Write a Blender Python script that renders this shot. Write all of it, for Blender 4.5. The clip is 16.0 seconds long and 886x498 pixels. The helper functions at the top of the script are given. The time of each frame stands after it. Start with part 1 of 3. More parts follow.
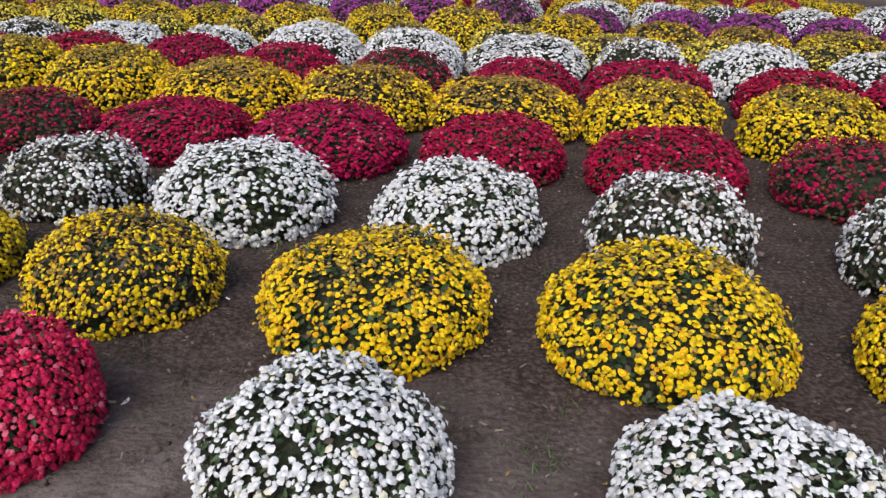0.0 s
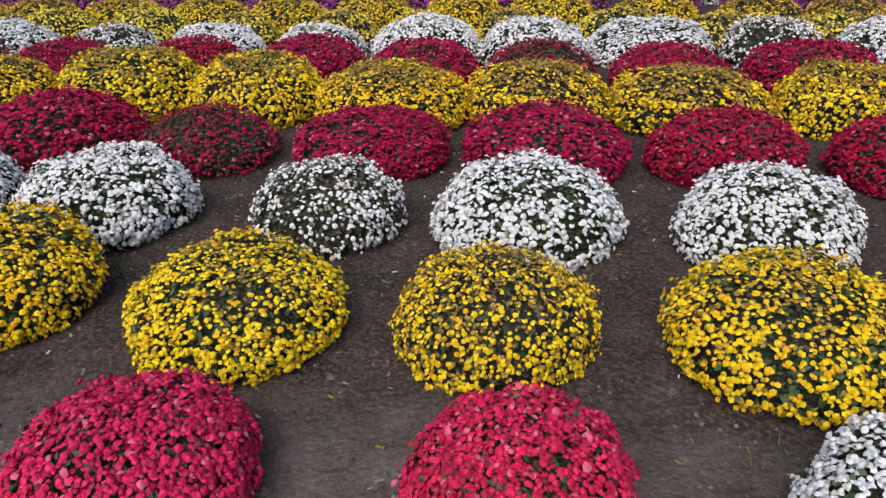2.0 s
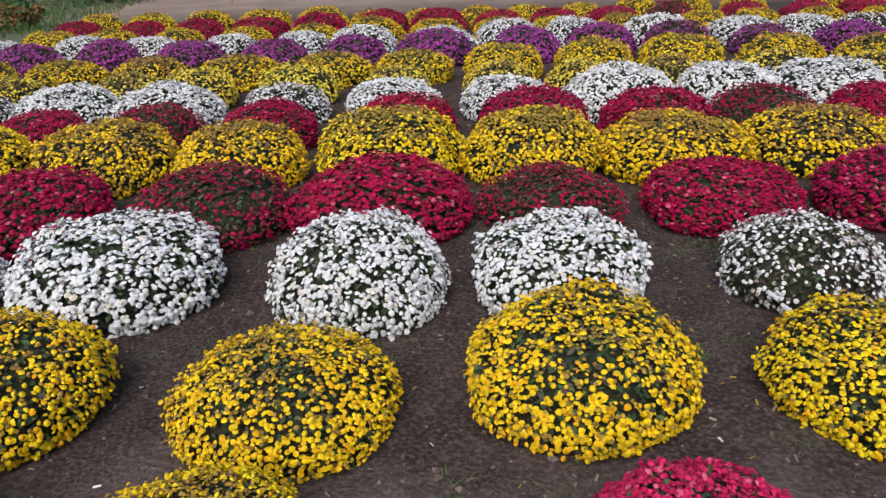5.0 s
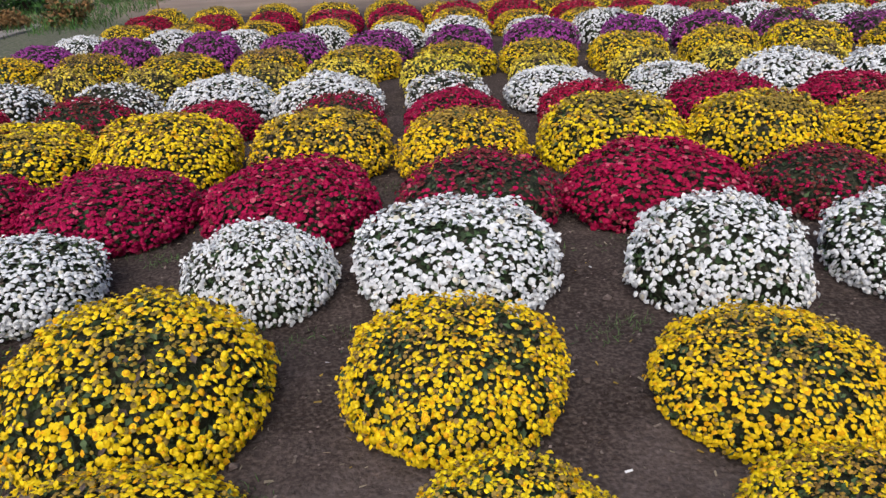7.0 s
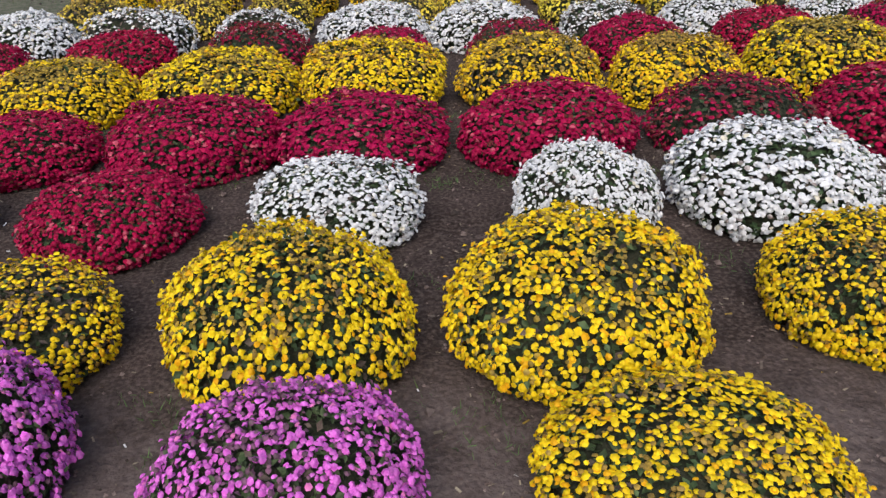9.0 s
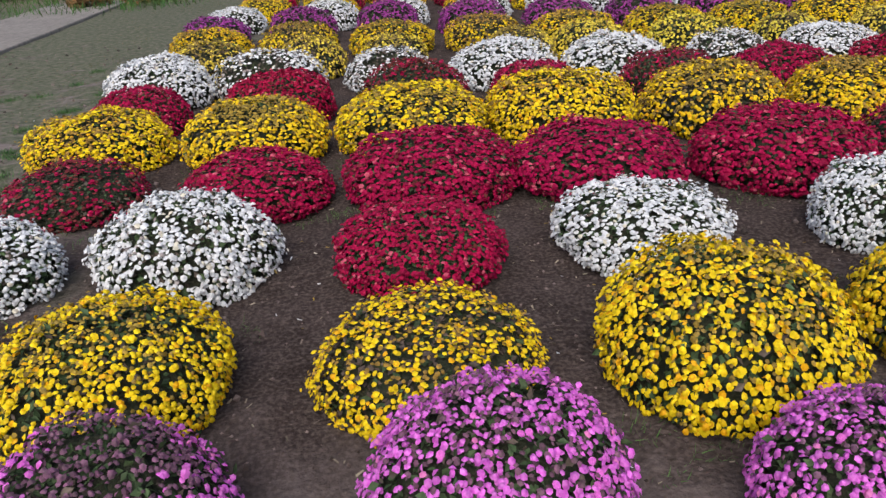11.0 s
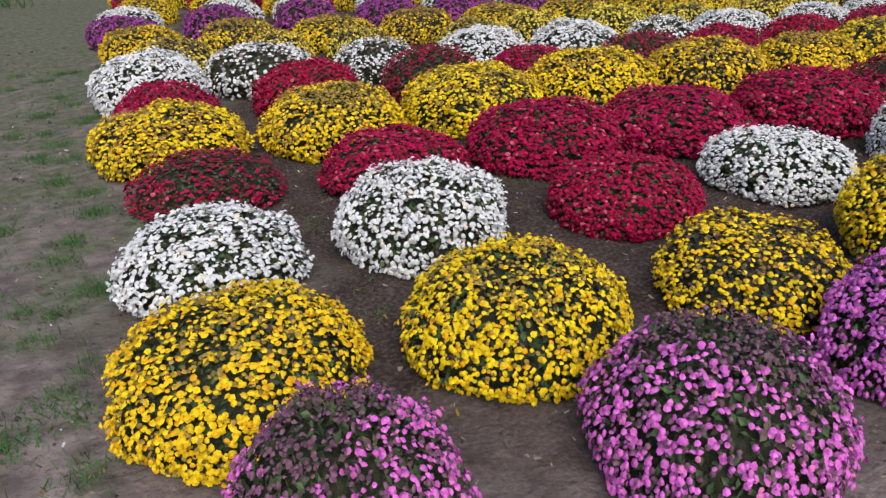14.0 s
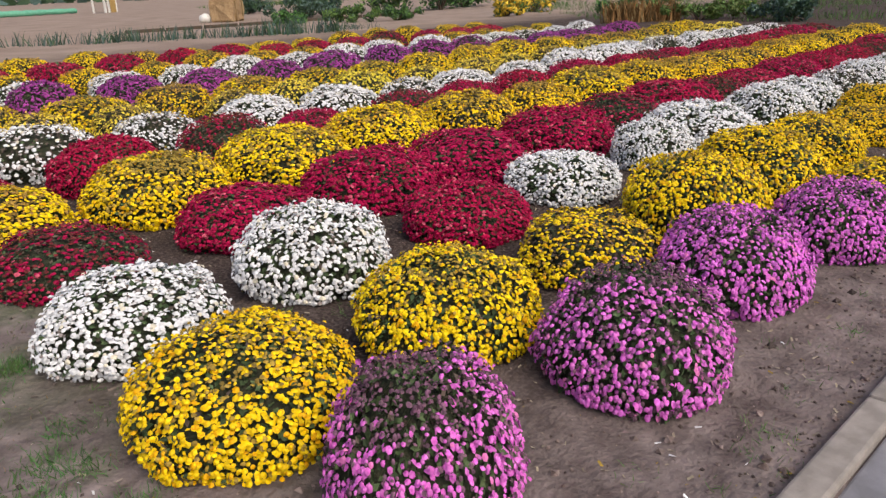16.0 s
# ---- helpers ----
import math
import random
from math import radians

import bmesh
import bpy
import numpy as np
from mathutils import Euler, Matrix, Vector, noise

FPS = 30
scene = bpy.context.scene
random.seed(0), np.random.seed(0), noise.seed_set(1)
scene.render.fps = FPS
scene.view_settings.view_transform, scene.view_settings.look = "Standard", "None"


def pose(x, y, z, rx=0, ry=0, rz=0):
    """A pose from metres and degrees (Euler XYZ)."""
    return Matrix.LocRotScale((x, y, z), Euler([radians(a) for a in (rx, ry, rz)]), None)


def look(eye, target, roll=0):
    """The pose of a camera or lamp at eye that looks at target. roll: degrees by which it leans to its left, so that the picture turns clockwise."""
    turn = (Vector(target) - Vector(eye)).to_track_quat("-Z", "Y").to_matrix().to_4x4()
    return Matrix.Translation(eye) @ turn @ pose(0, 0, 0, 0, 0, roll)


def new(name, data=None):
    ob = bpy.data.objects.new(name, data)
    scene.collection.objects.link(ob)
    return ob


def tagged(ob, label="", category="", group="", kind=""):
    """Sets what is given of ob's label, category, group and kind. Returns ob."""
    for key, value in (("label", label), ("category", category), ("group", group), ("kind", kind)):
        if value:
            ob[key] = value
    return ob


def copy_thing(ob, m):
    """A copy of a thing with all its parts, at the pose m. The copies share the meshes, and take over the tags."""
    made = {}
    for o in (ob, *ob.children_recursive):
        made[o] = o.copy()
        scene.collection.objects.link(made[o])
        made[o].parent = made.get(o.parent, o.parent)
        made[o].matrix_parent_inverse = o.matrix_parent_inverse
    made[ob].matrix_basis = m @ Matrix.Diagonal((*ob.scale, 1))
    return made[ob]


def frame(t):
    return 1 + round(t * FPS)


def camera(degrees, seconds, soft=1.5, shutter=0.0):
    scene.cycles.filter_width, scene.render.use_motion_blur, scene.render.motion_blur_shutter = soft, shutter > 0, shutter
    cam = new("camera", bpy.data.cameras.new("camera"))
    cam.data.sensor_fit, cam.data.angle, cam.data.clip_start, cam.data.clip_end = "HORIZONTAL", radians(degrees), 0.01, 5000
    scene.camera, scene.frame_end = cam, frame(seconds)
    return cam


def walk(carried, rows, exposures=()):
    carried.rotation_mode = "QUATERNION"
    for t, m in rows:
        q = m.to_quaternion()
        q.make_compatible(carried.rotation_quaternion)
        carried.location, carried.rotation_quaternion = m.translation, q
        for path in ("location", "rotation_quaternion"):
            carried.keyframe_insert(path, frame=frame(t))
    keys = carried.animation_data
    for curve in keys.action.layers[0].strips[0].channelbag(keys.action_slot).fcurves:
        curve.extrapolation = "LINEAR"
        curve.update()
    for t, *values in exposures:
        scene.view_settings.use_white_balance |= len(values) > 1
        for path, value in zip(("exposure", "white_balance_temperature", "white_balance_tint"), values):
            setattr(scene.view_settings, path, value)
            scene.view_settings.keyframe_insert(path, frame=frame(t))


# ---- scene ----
cam = camera(61.4, 16.0, 1.45)
PATH = [
    (0, (-0.057, 0.368, 1.296), (-0.06, 2.201, 0.495), 1.3),
    (0.5, (-0.411, 0.442, 1.329), (-0.422, 2.27, 0.517), -0.2),
    (1, (-0.75, 0.487, 1.348), (-0.735, 2.308, 0.521), -0.6),
    (1.5, (-1.102, 0.565, 1.357), (-1.054, 2.369, 0.494), -1.6),
    (2, (-1.457, 0.67, 1.375), (-1.389, 2.477, 0.52), -1.2),
    (2.5, (-1.828, 0.719, 1.419), (-1.748, 2.514, 0.54), -2.6),
    (3, (-2.208, 0.822, 1.42), (-2.121, 2.63, 0.57), -1.6),
    (3.5, (-2.57, 0.904, 1.404), (-2.468, 2.732, 0.6), -1.2),
    (3.7, (-2.719, 0.911, 1.421), (-2.602, 2.74, 0.622), -1.4),
    (5.8, (-4.525, 1.186, 1.512), (-4.23, 3.014, 0.757), -2.2),
    (6, (-4.685, 1.214, 1.494), (-4.396, 3.042, 0.736), -2.3),
    (6.5, (-5.058, 1.279, 1.484), (-4.767, 3.105, 0.723), -2.5),
    (7, (-5.445, 1.373, 1.482), (-5.145, 3.191, 0.706), -2.6),
    (7.5, (-5.811, 1.387, 1.489), (-5.489, 3.175, 0.651), -2.8),
    (8, (-6.181, 1.456, 1.474), (-5.863, 3.221, 0.588), -2.1),
    (8.5, (-6.551, 1.543, 1.469), (-6.231, 3.298, 0.565), -1.4),
    (9, (-6.934, 1.589, 1.472), (-6.619, 3.335, 0.549), -2.2),
    (9.5, (-7.311, 1.705, 1.465), (-7.01, 3.462, 0.559), -1.9),
    (10, (-7.652, 1.746, 1.464), (-7.331, 3.526, 0.611), -1.9),
    (10.2, (-7.83, 1.765, 1.472), (-7.483, 3.55, 0.64), -2.2),
    (12.3, (-9.227, 2.123, 1.393), (-8.684, 3.864, 0.572), -2.2),
    (12.5, (-9.377, 2.13, 1.395), (-8.782, 3.852, 0.57), -1.9),
    (13, (-9.731, 2.169, 1.414), (-9.02, 3.847, 0.59), -2.5),
    (13.5, (-10.06, 2.275, 1.427), (-9.288, 3.932, 0.616), -2.9),
    (14, (-10.397, 2.336, 1.42), (-9.464, 3.898, 0.59), -1.6),
    (14.5, (-10.662, 2.451, 1.417), (-9.604, 3.929, 0.584), -2.4),
    (15, (-10.899, 2.572, 1.431), (-9.664, 3.929, 0.636), -2.0),
    (15.5, (-11.146, 2.584, 1.427), (-9.736, 3.799, 0.694), -1.6),
    (16, (-11.337, 2.488, 1.405), (-9.813, 3.594, 0.73), -2.1),
]
walk(cam, [(t, look(eye, target, roll)) for t, eye, target, roll in PATH], [(0.0, 0.0, 6500, 10), (14.5, 0.03, 6500, 10), (15.4, 0.08, 6500, 10), (16.0, 0.24, 7100, 12)])

# ---- light ----
SUN_ELEVATION, SUN_AZIMUTH = 48.0, 200.0
world = bpy.data.worlds.new("sky")
scene.world = world
world.use_nodes = True
wn = world.node_tree
sky = wn.nodes.new("ShaderNodeTexSky")
sky.sky_type, sky.sun_disc = "NISHITA", False
sky.sun_elevation, sky.sun_rotation = radians(SUN_ELEVATION), radians(SUN_AZIMUTH)
sky.air_density, sky.dust_density, sky.ozone_density = 1.0, 4.0, 1.0
wn.links.new(sky.outputs[0], wn.nodes["Background"].inputs[0])
wn.nodes["Background"].inputs[1].default_value = 0.122
sun_data = bpy.data.lights.new("sun", "SUN")
sun_data.energy, sun_data.angle, sun_data.color = 1.5, radians(40), (1.0, 0.975, 0.95)
sun = new("sun", sun_data)
sun.matrix_world = look((0, 0, 0), (-math.sin(radians(SUN_AZIMUTH)) * math.cos(radians(SUN_ELEVATION)),
                                    -math.cos(radians(SUN_AZIMUTH)) * math.cos(radians(SUN_ELEVATION)),
                                    -math.sin(radians(SUN_ELEVATION))))


# ---- materials ----
def material(name, colour, rough=0.7, vary=0.15, hue=0.02, second=None, scale=30.0, island=True, bump=0.0, bump_scale=60.0, big=0.0, spec=0.3, accent=None, share=0.15):
    """A surface with variation piece by piece, a fine grain and a coarse second tone."""
    m = bpy.data.materials.new(name)
    m.use_nodes = True
    n, l = m.node_tree.nodes, m.node_tree.links
    b = n["Principled BSDF"]
    b.inputs["Roughness"].default_value = rough
    b.inputs["Specular IOR Level"].default_value = spec
    coord = n.new("ShaderNodeTexCoord")
    grain = n.new("ShaderNodeTexNoise")
    grain.inputs["Scale"].default_value, grain.inputs["Detail"].default_value = scale, 6.0
    l.new(coord.outputs["Object"], grain.inputs["Vector"])
    ramp = n.new("ShaderNodeValToRGB")
    ramp.color_ramp.elements[0].position, ramp.color_ramp.elements[1].position = 0.38, 0.64
    ramp.color_ramp.elements[0].color = (*colour, 1)
    ramp.color_ramp.elements[1].color = (*(second or colour), 1)
    l.new(grain.outputs["Fac"], ramp.inputs[0])
    hsv = n.new("ShaderNodeHueSaturation")
    l.new(ramp.outputs[0], hsv.inputs["Color"])
    geo = n.new("ShaderNodeNewGeometry")
    info = n.new("ShaderNodeObjectInfo")
    source = geo.outputs["Random Per Island"] if island else info.outputs["Random"]
    value = n.new("ShaderNodeMapRange")
    value.inputs["To Min"].default_value, value.inputs["To Max"].default_value = 1 - vary, 1 + vary
    l.new(source, value.inputs["Value"])
    tint = n.new("ShaderNodeMapRange")
    tint.inputs["To Min"].default_value, tint.inputs["To Max"].default_value = 0.5 - hue, 0.5 + hue
    l.new(info.outputs["Random"], tint.inputs["Value"])
    l.new(tint.outputs[0], hsv.inputs["Hue"])
    last = value.outputs[0]
    if big:
        patch = n.new("ShaderNodeTexNoise")
        patch.inputs["Scale"].default_value, patch.inputs["Detail"].default_value = scale / 12, 3.0
        l.new(coord.outputs["Object"], patch.inputs["Vector"])
        r2 = n.new("ShaderNodeMapRange")
        r2.inputs["From Min"].default_value, r2.inputs["From Max"].default_value = 0.3, 0.7
        r2.inputs["To Min"].default_value, r2.inputs["To Max"].default_value = 1 - big, 1 + big
        l.new(patch.outputs["Fac"], r2.inputs["Value"])
        mul = n.new("ShaderNodeMath")
        mul.operation = "MULTIPLY"
        l.new(last, mul.inputs[0]), l.new(r2.outputs[0], mul.inputs[1])
        last = mul.outputs[0]
    l.new(last, hsv.inputs["Value"])
    if accent:
        pick = n.new("ShaderNodeMath")
        pick.operation = "GREATER_THAN"
        pick.inputs[1].default_value = 1 - share
        l.new(geo.outputs["Random Per Island"], pick.inputs[0])
        blend = n.new("ShaderNodeMix")
        blend.data_type = "RGBA"
        blend.inputs[7].default_value = (*accent, 1)
        l.new(pick.outputs[0], blend.inputs[0]), l.new(hsv.outputs[0], blend.inputs[6])
        l.new(blend.outputs[2], b.inputs["Base Color"])
    else:
        l.new(hsv.outputs[0], b.inputs["Base Color"])
    if bump:
        rough_noise = n.new("ShaderNodeTexNoise")
        rough_noise.inputs["Scale"].default_value, rough_noise.inputs["Detail"].default_value = bump_scale, 8.0
        l.new(coord.outputs["Object"], rough_noise.inputs["Vector"])
        bp = n.new("ShaderNodeBump")
        bp.inputs["Strength"].default_value, bp.inputs["Distance"].default_value = bump, 0.02
        l.new(rough_noise.outputs["Fac"], bp.inputs["Height"])
        l.new(bp.outputs[0], b.inputs["Normal"])
    return m


PETAL = {
    "yellow": material("yellow_petals", (0.86, 0.58, 0.004), 0.6, 0.20, 0.006, (0.90, 0.68, 0.012), 90, accent=(0.80, 0.42, 0.004), share=0.12),
    "lemon": material("lemon_petals", (0.80, 0.62, 0.05), 0.6, 0.18, 0.006, (0.82, 0.68, 0.09), 90),
    "white": material("white_petals", (0.74, 0.76, 0.80), 0.6, 0.10, 0.0, (0.82, 0.83, 0.85), 90, accent=(0.74, 0.70, 0.58), share=0.06),
    "red": material("crimson_petals", (0.30, 0.0016, 0.040), 0.6, 0.35, 0.006, (0.40, 0.004, 0.060), 90, accent=(0.58, 0.10, 0.16), share=0.07, spec=0.2),
    "cherry": material("cherry_petals", (0.50, 0.006, 0.074), 0.6, 0.40, 0.006, (0.64, 0.026, 0.12), 90, accent=(0.70, 0.13, 0.22), share=0.09, spec=0.25),
    "purple": material("mauve_petals", (0.64, 0.105, 0.56), 0.6, 0.22, 0.012, (0.76, 0.22, 0.69), 90, accent=(0.74, 0.20, 0.50), share=0.05),
    "violet": material("violet_petals", (0.26, 0.030, 0.22), 0.6, 0.35, 0.012, (0.38, 0.065, 0.34), 90),
}
FADED = {
    "yellow": material("faded_yellow_petals", (0.40, 0.26, 0.035), 0.8, 0.4, 0.01, (0.26, 0.18, 0.055), 60),
    "lemon": material("faded_lemon_petals", (0.36, 0.26, 0.06), 0.8, 0.4, 0.01, (0.24, 0.18, 0.06), 60),
    "white": material("faded_white_petals", (0.42, 0.38, 0.37), 0.8, 0.4, 0.01, (0.26, 0.22, 0.21), 60),
    "red": material("faded_red_petals", (0.17, 0.018, 0.020), 0.8, 0.4, 0.01, (0.11, 0.03, 0.025), 60),
    "cherry": material("faded_cherry_petals", (0.22, 0.018, 0.030), 0.8, 0.4, 0.01, (0.13, 0.03, 0.03), 60),
    "purple": material("faded_mauve_petals", (0.21, 0.09, 0.16), 0.8, 0.4, 0.01, (0.125, 0.075, 0.095), 60),
    "violet": material("faded_violet_petals", (0.13, 0.04, 0.10), 0.8, 0.4, 0.01, (0.10, 0.045, 0.07), 60),
}
LEAF = material("mum_leaves", (0.036, 0.068, 0.028), 0.65, 0.5, 0.02, (0.070, 0.112, 0.048), 50)
DRY_LEAF = material("dry_mum_leaves", (0.115, 0.092, 0.076), 0.8, 0.5, 0.02, (0.078, 0.060, 0.046), 50)
# core of the bushes: shade between leaves and heads is put into this colour
MOUND = material("mound_shade_tone", (0.018, 0.025, 0.013), 0.9, 0.0, 0.01, (0.040, 0.042, 0.025), 40, bump=0.6)
GRASS = material("grass_blades", (0.05, 0.10, 0.022), 0.6, 0.4, 0.02, (0.10, 0.13, 0.04), 20)
STRAW = material("dry_grass", (0.24, 0.17, 0.08), 0.8, 0.35, 0.02, (0.17, 0.11, 0.05), 20)
CLOD = material("soil_clods", (0.105, 0.080, 0.070), 0.95, 0.7, 0.02, (0.200, 0.165, 0.150), 40, bump=0.5)
CONCRETE = material("concrete", (0.24, 0.22, 0.205), 0.85, 0.08, 0.0, (0.33, 0.30, 0.28), 14, island=False, bump=0.25, big=0.12)
PAVING = material("grey_paving", (0.17, 0.17, 0.19), 0.6, 0.1, 0.0, (0.23, 0.23, 0.26), 10, island=False, bump=0.2, big=0.15)
STEEL = material("dull_galvanised_steel", (0.50, 0.50, 0.54), 0.4, 0.05, 0.0, (0.58, 0.58, 0.62), 20, island=False)
BARK = material("bark", (0.10, 0.075, 0.055), 0.9, 0.15, 0.0, (0.06, 0.045, 0.035), 30, bump=0.6)
HAY = material("hay", (0.33, 0.23, 0.13), 0.95, 0.25, 0.0, (0.24, 0.16, 0.09), 9, bump=0.8, bump_scale=30)
WHITE_PAINT = material("white_paint", (0.78, 0.78, 0.76), 0.5, 0.05, 0.0, (0.70, 0.70, 0.68), 8)
GREEN_NET = material("green_net", (0.10, 0.36, 0.24), 0.7, 0.2, 0.0, (0.16, 0.46, 0.33), 6)
BOARD = material("ochre_board", (0.45, 0.30, 0.10), 0.7, 0.1, 0.0, (0.38, 0.25, 0.09), 6)
BED_YELLOW = material("tall_yellow_blooms", (0.72, 0.46, 0.03), 0.7, 0.25, 0.01, (0.78, 0.58, 0.10), 20)


def soil_material():
    """Bare tilled soil that turns into thin turf beside the beds and pale dry earth far away."""
    m = bpy.data.materials.new("soil_and_turf")
    m.use_nodes = True
    n, l = m.node_tree.nodes, m.node_tree.links
    b = n["Principled BSDF"]
    b.inputs["Roughness"].default_value = 0.95
    b.inputs["Specular IOR Level"].default_value = 0.15
    coord = n.new("ShaderNodeTexCoord")

    def noise_tex(scale, detail=6.0):
        t = n.new("ShaderNodeTexNoise")
        t.inputs["Scale"].default_value, t.inputs["Detail"].default_value = scale, detail
        l.new(coord.outputs["Object"], t.inputs["Vector"])
        return t.outputs["Fac"]

    def ramp(fac, a, pa, c, pc):
        r = n.new("ShaderNodeValToRGB")
        r.color_ramp.elements[0].position, r.color_ramp.elements[1].position = pa, pc
        r.color_ramp.elements[0].color, r.color_ramp.elements[1].color = (*a, 1), (*c, 1)
        l.new(fac, r.inputs[0])
        return r.outputs[0]

    def mix(fac, a, c):
        x = n.new("ShaderNodeMix")
        x.data_type = "RGBA"
        l.new(fac, x.inputs[0]), l.new(a, x.inputs[6]), l.new(c, x.inputs[7])
        return x.outputs[2]

    def maths(op, a, c):
        x = n.new("ShaderNodeMath")
        x.operation, x.use_clamp = op, False
        for i, v in enumerate((a, c)):
            if isinstance(v, (int, float)):
                x.inputs[i].default_value = v
            else:
                l.new(v, x.inputs[i])
        return x.outputs[0]

    def step(v, lo, hi):
        r = n.new("ShaderNodeMapRange")
        r.inputs["From Min"].default_value, r.inputs["From Max"].default_value = lo, hi
        l.new(v, r.inputs["Value"])
        return r.outputs[0]

    soil = ramp(noise_tex(4.0, 10), (0.040, 0.028, 0.025), 0.36, (0.090, 0.067, 0.062), 0.66)
    crumbs = ramp(noise_tex(60.0, 5), (0.026, 0.018, 0.016), 0.42, (0.205, 0.165, 0.150), 0.70)
    half = n.new("ShaderNodeValue")
    half.outputs[0].default_value = 0.45
    bare = mix(half.outputs[0], soil, crumbs)
    turf = ramp(noise_tex(14.0, 8), (0.090, 0.108, 0.064), 0.35, (0.200, 0.190, 0.150), 0.68)
    earth = ramp(noise_tex(0.7, 8), (0.27, 0.205, 0.17), 0.3, (0.37, 0.29, 0.245), 0.7)
    split = n.new("ShaderNodeSeparateXYZ")
    l.new(coord.outputs["Object"], split.inputs[0])
    x, y = split.outputs[0], split.outputs[1]
    along = maths("SUBTRACT", x, maths("MULTIPLY", y, 0.19))
    edge = maths("ADD", along, maths("MULTIPLY", maths("SUBTRACT", noise_tex(1.3), 0.5), 2.4))
    west = step(edge, -10.3, -11.3)
    patchy = maths("MULTIPLY", west, step(maths("ADD", noise_tex(2.2), maths("SUBTRACT", maths("MULTIPLY", y, 0.030), 0.10)), 0.50, 0.68))
    pale = ramp(noise_tex(7.0, 9), (0.125, 0.100, 0.098), 0.34, (0.300, 0.250, 0.245), 0.68)
    ground_colour = mix(patchy, mix(west, bare, pale), turf)
    across = maths("ADD", y, maths("MULTIPLY", x, 0.19))
    front = step(maths("ADD", across, maths("MULTIPLY", maths("SUBTRACT", noise_tex(2.4), 0.5), 1.2)), 2.4, 1.3)
    ground_colour = mix(maths("MULTIPLY", front, 0.75), ground_colour, pale)
    far = step(maths("ADD", across, maths("MULTIPLY", noise_tex(0.5), 3.0)), 18.5, 23.0)
    ground_colour = mix(far, ground_colour, earth)
    l.new(ground_colour, b.inputs["Base Color"])
    bp = n.new("ShaderNodeBump")
    bp.inputs["Strength"].default_value, bp.inputs["Distance"].default_value = 0.7, 0.022
    l.new(maths("ADD", noise_tex(45.0, 8), maths("MULTIPLY", noise_tex(16.0, 8), 1.1)), bp.inputs["Height"])
    l.new(bp.outputs[0], b.inputs["Normal"])
    return m


SOIL = soil_material()


# ---- mesh helpers ----
def mesh_of(name, verts, faces, mats, index=None, smooth=False):
    me = bpy.data.meshes.new(name)
    me.from_pydata([tuple(v) for v in verts], [], [tuple(f) for f in faces])
    for m in mats:
        me.materials.append(m)
    if index is not None:
        me.polygons.foreach_set("material_index", index)
    if smooth:
        me.polygons.foreach_set("use_smooth", [True] * len(me.polygons))
    me.update()
    return me


def part(name, me, parent, label=""):
    ob = new(name, me)
    ob.parent = parent
    if label:
        ob["label"] = label
    return ob


def bm_mesh(name, bm, mat, smooth=False):
    me = bpy.data.meshes.new(name)
    bm.to_mesh(me)
    bm.free()
    me.materials.append(mat)
    if smooth:
        me.polygons.foreach_set("use_smooth", [True] * len(me.polygons))
    return me


def box(bm, centre, size, bevel=0.0, turn=0.0):
    made = bmesh.ops.create_cube(bm, size=1.0)["verts"]
    bmesh.ops.transform(bm, matrix=pose(*centre, 0, 0, turn) @ Matrix.Diagonal((*size, 1)), verts=made)
    if bevel:
        edges = {e for v in made for e in v.link_edges}
        bmesh.ops.bevel(bm, geom=list(edges), offset=bevel, segments=2, affect="EDGES", profile=0.5)


def scatter(template, faces, places, normals, sizes, rng, lean=0.35):
    """Copies of one small shape set on points, each turned to its normal with some disorder."""
    count = len(places)
    nrm = normals + rng.normal(0, lean, (count, 3))
    nrm /= np.linalg.norm(nrm, axis=1)[:, None]
    helper = rng.normal(0, 1, (count, 3))
    u = np.cross(nrm, helper)
    u /= np.linalg.norm(u, axis=1)[:, None]
    v = np.cross(nrm, u)
    pts = (places[:, None, :] + sizes[:, None, None] * (template[None, :, 0:1] * u[:, None, :]
           + template[None, :, 1:2] * v[:, None, :] + template[None, :, 2:3] * nrm[:, None, :]))
    verts = pts.reshape(-1, 3)
    step = len(template)
    out = [tuple(i + k * step for i in f) for k in range(count) for f in faces]
    return verts, out


def rosette(petals, layers):
    """A flower head one unit across: rings of pointed petals round a raised middle."""
    verts, faces = [], []
    for reach, low, high, twist in layers:
        base = len(verts)
        verts.append((0, 0, low))
        for i in range(2 * petals):
            a = math.pi * (i + twist) / petals
            rad = reach if i % 2 == 0 else reach * 0.90
            verts.append((rad * math.cos(a), rad * math.sin(a), high if i % 2 == 0 else high + 0.05))
        for i in range(2 * petals):
            faces.append((base, base + 1 + i, base + 1 + (i + 1) % (2 * petals)))
    return np.array(verts), faces


HEADS = {
    "near": rosette(3, ((0.54, 0.26, -0.08, 0.0),)),
    "mid": rosette(3, ((0.55, 0.24, -0.08, 0.0),)),
    "far": rosette(2, ((0.60, 0.20, -0.06, 0.0),)),
    "single": rosette(8, ((0.5, 0.06, -0.07, 0.0), (0.40, 0.15, 0.08, 0.5), (0.20, 0.20, 0.20, 0.2))),
}
LEAF_SHAPE = (np.array([(0, 0, 0), (0.30, 0.45, 0.08), (0, 1.0, 0.0), (-0.30, 0.45, 0.08)]), [(0, 1, 2), (0, 2, 3)])
BASE_R, BASE_H = 0.43, 0.38


